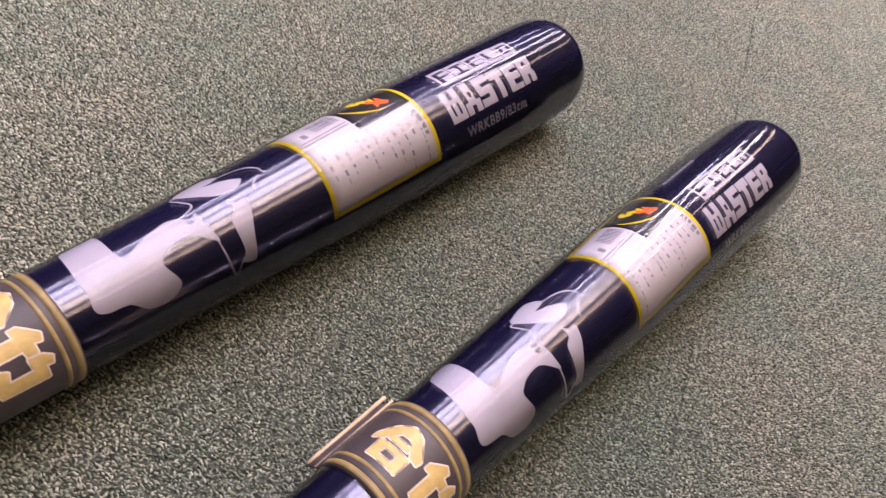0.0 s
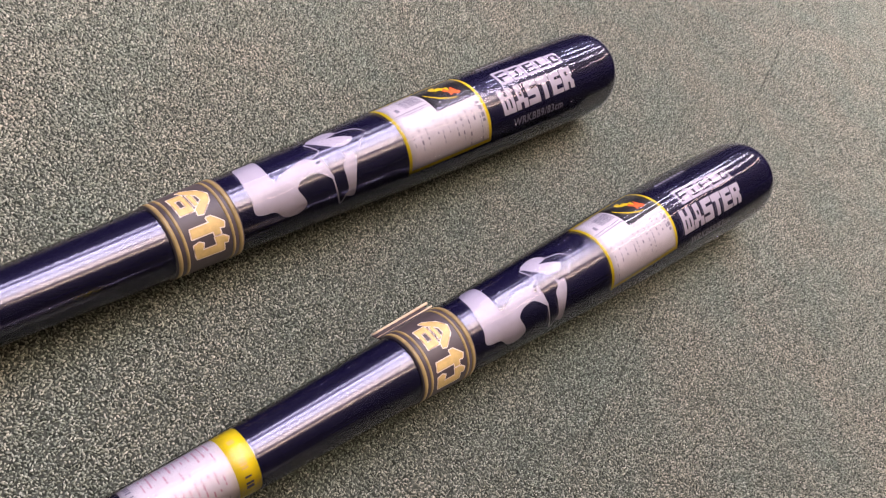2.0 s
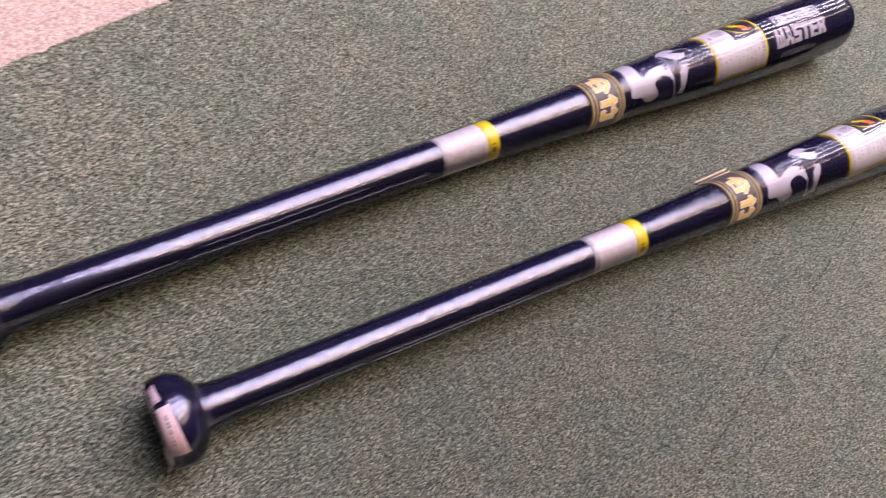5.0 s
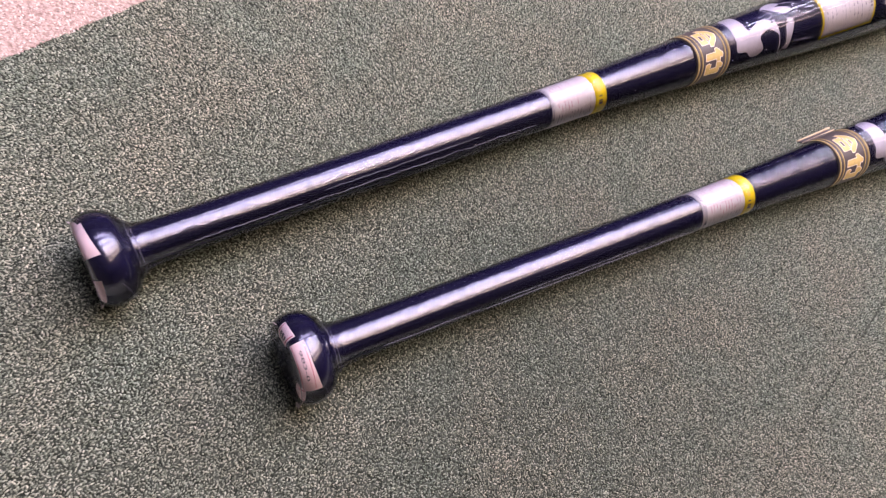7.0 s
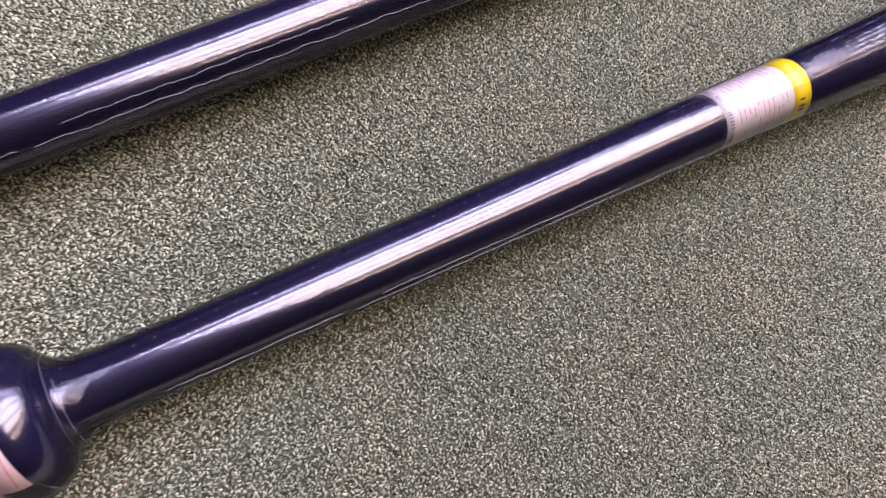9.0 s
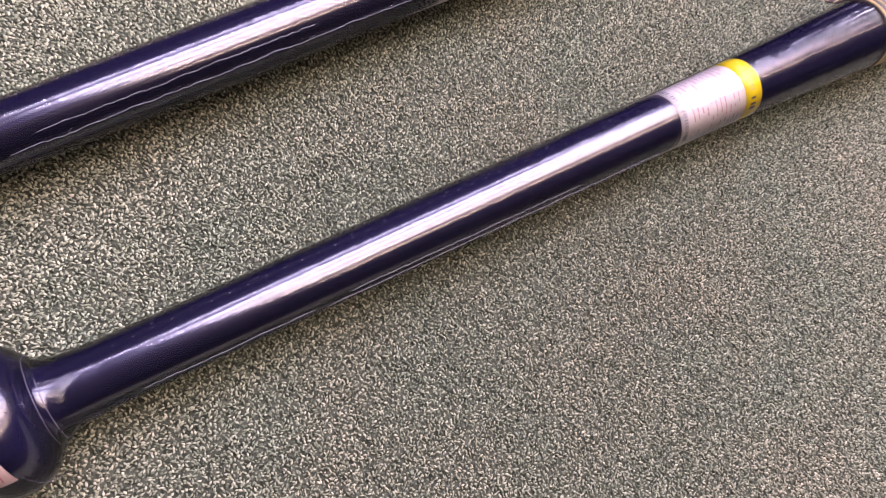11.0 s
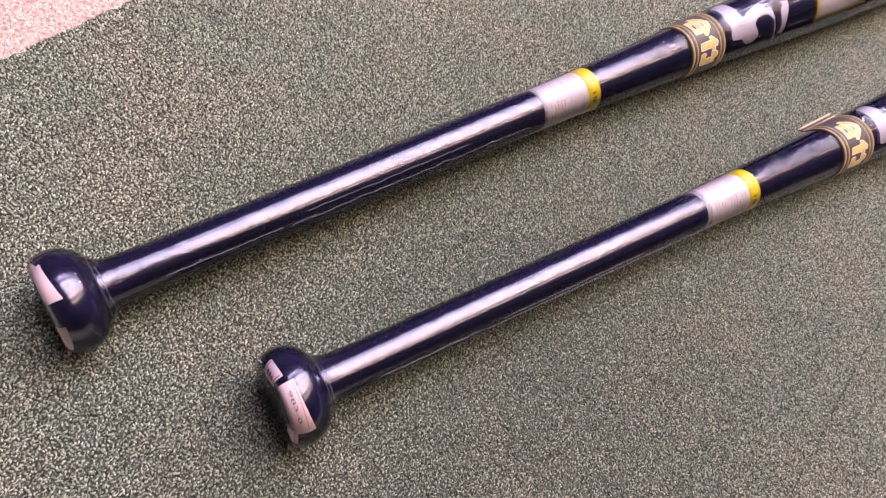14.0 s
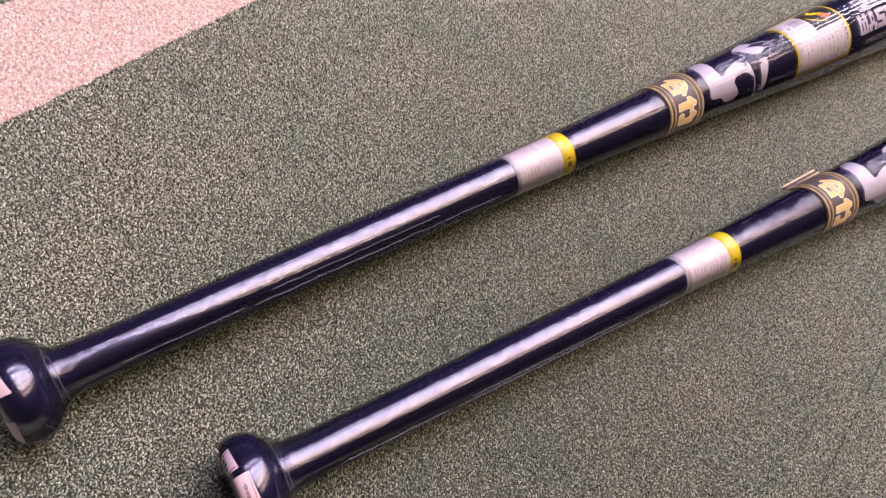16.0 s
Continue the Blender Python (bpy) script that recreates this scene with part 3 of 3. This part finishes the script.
    # the film's gathered end, standing off the rim of the knob in short crumpled tabs
    for a0, a1, tall in ((84, 126, 0.0030), (-66, -50, 0.0016)) if flap else ((98, 140, 0.0030), (-62, -44, 0.0018)):
        bm = bmesh.new()
        rows_f = []
        for k in range(25):
            p = a0 + (a1 - a0) * k / 24
            h = tall * math.sin(math.pi * (k + 0.6) / 25.2) ** 0.6 * (0.7 + 0.5 * noise.noise(Vector((p / 4, seed, 2))))
            rows_f.append([bm.verts.new((0.0052 - h * 0.75 * q + 0.0004 * q * noise.noise(Vector((p / 2.5, q, seed))), -(0.0222 + 0.45 * h * q) * math.sin(radians(p)), (0.0222 + 0.45 * h * q) * math.cos(radians(p)))) for q in (0.0, 0.5, 1.0)])
        for one, two in zip(rows_f, rows_f[1:]):
            for q in (0, 1):
                bm.faces.new((one[q], one[q + 1], two[q + 1], two[q]))
        bmesh.ops.recalc_face_normals(bm, faces=bm.faces)
        bmesh.ops.solidify(bm, geom=bm.faces[:], thickness=0.0002)
        part("film_tab", bm, FILM_TAB, sleeve, "crumpled milky end of the film")
    bm = bmesh.new()
    for s, r, a0, a1, drift in ((0.0270, 0.0160, -75, 135, 0.0), (0.0290, 0.0143, -20, 170, 0.0006), (0.0050, 0.0213, -85, 150, 0.0), (0.0165, 0.0239, 62, 112, 0.006), (0.0240, 0.0198, 84, 128, -0.003)):
        pts = [(s + drift * (p - a0) / (a1 - a0) + 0.0004 * noise.noise(Vector((p / 30, seed, s * 300))), -r * math.sin(radians(p)), r * math.cos(radians(p))) for p in np.linspace(a0, a1, 60)]
        tube(bm, pts, 0.00012, 5)
    part("sleeve_fold", bm, CREASE, sleeve, "pale creases in the film over the knob")
    bat.matrix_world = place
    return bat


def tube(bm, points, r, sides=8):
    """A round rod through points."""
    pts = [Vector(p) for p in points]
    rings = []
    for i, p in enumerate(pts):
        d = (pts[min(i + 1, len(pts) - 1)] - pts[max(i - 1, 0)]).normalized()
        u = d.cross(Vector((0, 0, 1))).normalized()
        w = u.cross(d)
        rings.append([bm.verts.new(p + r * (math.cos(2 * math.pi * k / sides) * u + math.sin(2 * math.pi * k / sides) * w)) for k in range(sides)])
    for a, b in zip(rings, rings[1:]):
        for k in range(sides):
            bm.faces.new((a[k], a[(k + 1) % sides], b[(k + 1) % sides], b[k]))
    bm.faces.new(rings[0])
    bm.faces.new(rings[-1])
    bmesh.ops.recalc_face_normals(bm, faces=bm.faces)


KNOB_LINE = [Vector(p) for p in smooth_line(KNOB, 6)]
KNOB_LENGTH = [0.0]
for one, two in zip(KNOB_LINE, KNOB_LINE[1:]):
    KNOB_LENGTH.append(KNOB_LENGTH[-1] + (two - one).length)


def on_knob(a, phi, off):
    """A place on the knob: a millimetres over its skin from the middle of its back."""
    a = a / 1000
    i = max(k for k, v in enumerate(KNOB_LENGTH[:-1]) if v <= a + 1e-9)
    t = (a - KNOB_LENGTH[i]) / (KNOB_LENGTH[i + 1] - KNOB_LENGTH[i])
    p, q = KNOB_LINE[i], KNOB_LINE[i + 1]
    x, r = p.lerp(q, t)
    d = (q - p).normalized()
    x, r = x - d.y * off, r + d.x * off
    b = radians(phi)
    return (x, -r * math.sin(b), r * math.cos(b))


def knob_patch(a0, a1, p0, p1, off, flare=0.0):
    bm = bmesh.new()
    n, m = max(2, int((a1 - a0) / 0.7)), max(2, int(abs(p1 - p0) / 4))
    grid = [[bm.verts.new(on_knob(a0 + (a1 + flare * (j / m) ** 2 - a0) * i / n, p0 + (p1 - p0) * j / m, off)) for j in range(m + 1)] for i in range(n + 1)]
    for i in range(n):
        for j in range(m):
            bm.faces.new((grid[i][j], grid[i + 1][j], grid[i + 1][j + 1], grid[i][j + 1]))
    bmesh.ops.recalc_face_normals(bm, faces=bm.faces)
    return bm


def knob_writing(text, a0, a1, p0, p1, off):
    """Writing that reads round the knob on a sticker, its foot towards the back."""
    data = bpy.data.curves.new("writing", "FONT")
    data.body, data.size = text, 1.0
    data.align_x, data.align_y = "CENTER", "CENTER"
    ob = new("writing", data)
    me = ob.to_mesh()
    bm = bmesh.new()
    bm.from_mesh(me)
    ob.to_mesh_clear()
    bpy.data.objects.remove(ob)
    bpy.data.curves.remove(data)
    xs, ys = [v.co.x for v in bm.verts], [v.co.y for v in bm.verts]
    w, h = max(xs) - min(xs), max(ys) - min(ys)
    bmesh.ops.remove_doubles(bm, verts=bm.verts, dist=1e-6)
    for v in bm.verts:
        u, t = (v.co.x - min(xs)) / w, (v.co.y - min(ys)) / h
        v.co = on_knob(a0 + (a1 - a0) * (0.42 + 0.2 * t), p0 + (p1 - p0) * (0.16 + 0.6 * u), off)
    return bm


LACQUER_FLAT = material("navy_print", (0.010, 0.009, 0.035), 0.25, coat=0.5)[0]
AXIS_RISE = 0.01311
SIZE = 1.044  # the profile above is for a slightly shorter bat


def bat_place(x, y, heading, roll):
    d = Vector((math.cos(heading), math.sin(heading), AXIS_RISE)).normalized()
    up = (Vector((0, 0, 1)) - d.z * d).normalized()
    side = up.cross(d)
    m = Matrix((d, side, up)).transposed().to_4x4()
    return Matrix.Translation((x, y, 0.02143 * SIZE)) @ m @ Matrix.Rotation(radians(roll), 4, "X") @ Matrix.Diagonal((SIZE, SIZE, SIZE, 1))


# sticker rows: from, to over the skin from the middle of the back (mm), from, to round it (degrees), print
SET_A = [(14.0, 21.5, -84, -30, [], 2.4), (17.0, 25.5, -31, 20, [], 2.6), (14.5, 24.0, 50, 96, [], -1.5)]
SET_B = [(16.0, 25.0, -45, -14, [(16.4, 24.6, -42, -40.5), (16.4, 24.6, -17.5, -16), (18.0, 21.5, -37, -33, 1), (18.0, 21.5, -31, -26, 1), (18.3, 21.2, -24, -21, 1)], 0.5), (21.0, 28.5, -6, 60, ["983-0", (27.6, 27.9, -4, 56), (21.5, 21.8, -4, 56)], 2.5), (14.0, 22.5, 57, 89, [(14.4, 22, 59, 60.5), (14.4, 22, 83, 84.5)], -0.5)]
make_bat(bat_place(-0.14820, -0.31829, 1.3305, -3.5), "glossy navy lacquered bamboo bat in clear film, band intact", False, SET_A, 3, (-0.0025, 0.965, -2.2, -52.0))
make_bat(bat_place(-0.04522, -0.27159, 1.2613, -3.0), "glossy navy lacquered bamboo bat in clear film, paper band peeling", True, SET_B, 8, (0.0021, 0.965, -12.6, -131.0))


# ---------------------------------------------------------------- carpet pile
def pile(name, mat, parent, label, zones, size, keep):
    """Short tufts of yarn, each a small bent grain, scattered closely over zones of (x0, x1, y0, y1, spacing, scale)."""
    rng = np.random.default_rng(5)
    spots, scales = [], []
    for x0, x1, y0, y1, gap, scale in zones:
        gx, gy = np.meshgrid(np.arange(x0, x1, gap), np.arange(y0, y1, gap))
        p = np.stack([gx.ravel(), gy.ravel()], 1) + rng.uniform(-0.55, 0.55, (gx.size, 2)) * gap
        p = p[keep(p[:, 0], p[:, 1])]
        spots.append(p)
        scales.append(np.full(len(p), scale))
    p, k = np.concatenate(spots), np.concatenate(scales)
    n = len(p)
    yaw, tip = rng.uniform(0, 2 * np.pi, n), rng.normal(0, 0.30, n)
    half = np.stack([size[0] * rng.uniform(0.75, 1.3, n), size[1] * rng.uniform(0.8, 1.2, n), size[2] * rng.uniform(0.8, 1.3, n)], 1) * k[:, None]
    cy, sy, ct, st = np.cos(yaw), np.sin(yaw), np.cos(tip), np.sin(tip)
    along = np.stack([cy * ct, sy * ct, st], 1)
    across = np.stack([-sy, cy, 0 * sy], 1)
    up = np.cross(along, across)
    centre = np.stack([p[:, 0], p[:, 1], rng.uniform(-0.0014, -0.0001, n)], 1)
    a, b, c = along * half[:, :1], across * half[:, 1:2], up * half[:, 2:]
    lean = np.array([-0.00016, -0.00032, 0.0]) * k[:, None]  # the pile lies over to one side
    v = np.stack([centre + a - 0.35 * c, centre - a - 0.35 * c, centre + b - 0.2 * c, centre - b - 0.2 * c, centre + c + lean], 1).reshape(-1, 3)
    tri = np.array([[0, 2, 4], [2, 1, 4], [1, 3, 4], [3, 0, 4]])
    faces = (tri[None] + 5 * np.arange(n)[:, None, None]).reshape(-1)
    me = bpy.data.meshes.new(name)
    me.vertices.add(len(v))
    me.vertices.foreach_set("co", v.astype(np.float32).ravel())
    me.loops.add(len(faces))
    me.loops.foreach_set("vertex_index", faces.astype(np.int32))
    me.polygons.add(len(faces) // 3)
    me.polygons.foreach_set("loop_start", np.arange(0, len(faces), 3, dtype=np.int32))
    me.update(calc_edges=True)
    me.materials.append(mat)
    me.shade_smooth()
    ob = new(name, me)
    ob.parent = parent
    return tagged(ob, label, kind="stuff")


def green_keep(x, y):
    wave = 0.0010 * np.sin(y * 210) + 0.0007 * np.sin(y * 533)
    off_stripe = (x > STRIPE[1] + wave) | (x < STRIPE[0] + wave)
    joint = (np.abs(x - SEAM + 0.02 * (y - 0.1)) < 0.0006) & (np.sin(y * 61) + np.sin(y * 23 + 1) > -0.6)
    return off_stripe & ~joint


def pink_keep(x, y):
    wave = 0.0010 * np.sin(y * 210) + 0.0007 * np.sin(y * 533)
    return (x < STRIPE[1] + wave) & (x > STRIPE[0] + wave)


pile("carpet_pile", GREEN_YARN, FLOOR, "grey-green carpet tufts flecked with beige",
     [(*zone, gap, scale) for zone, gap, scale in zip(PILE, (0.00140, 0.00122, 0.00125, 0.00137, 0.00168), (1.1, 1.0, 1.02, 1.1, 1.28))], (0.00098, 0.00046, 0.00110), green_keep)
pile("stripe_pile", PINK_YARN, stripe, "salmon-pink looped carpet tufts", [(-0.367, -0.284, -0.34, 0.32, 0.0017, 1.0)], (0.00115, 0.00085, 0.0007), pink_keep)
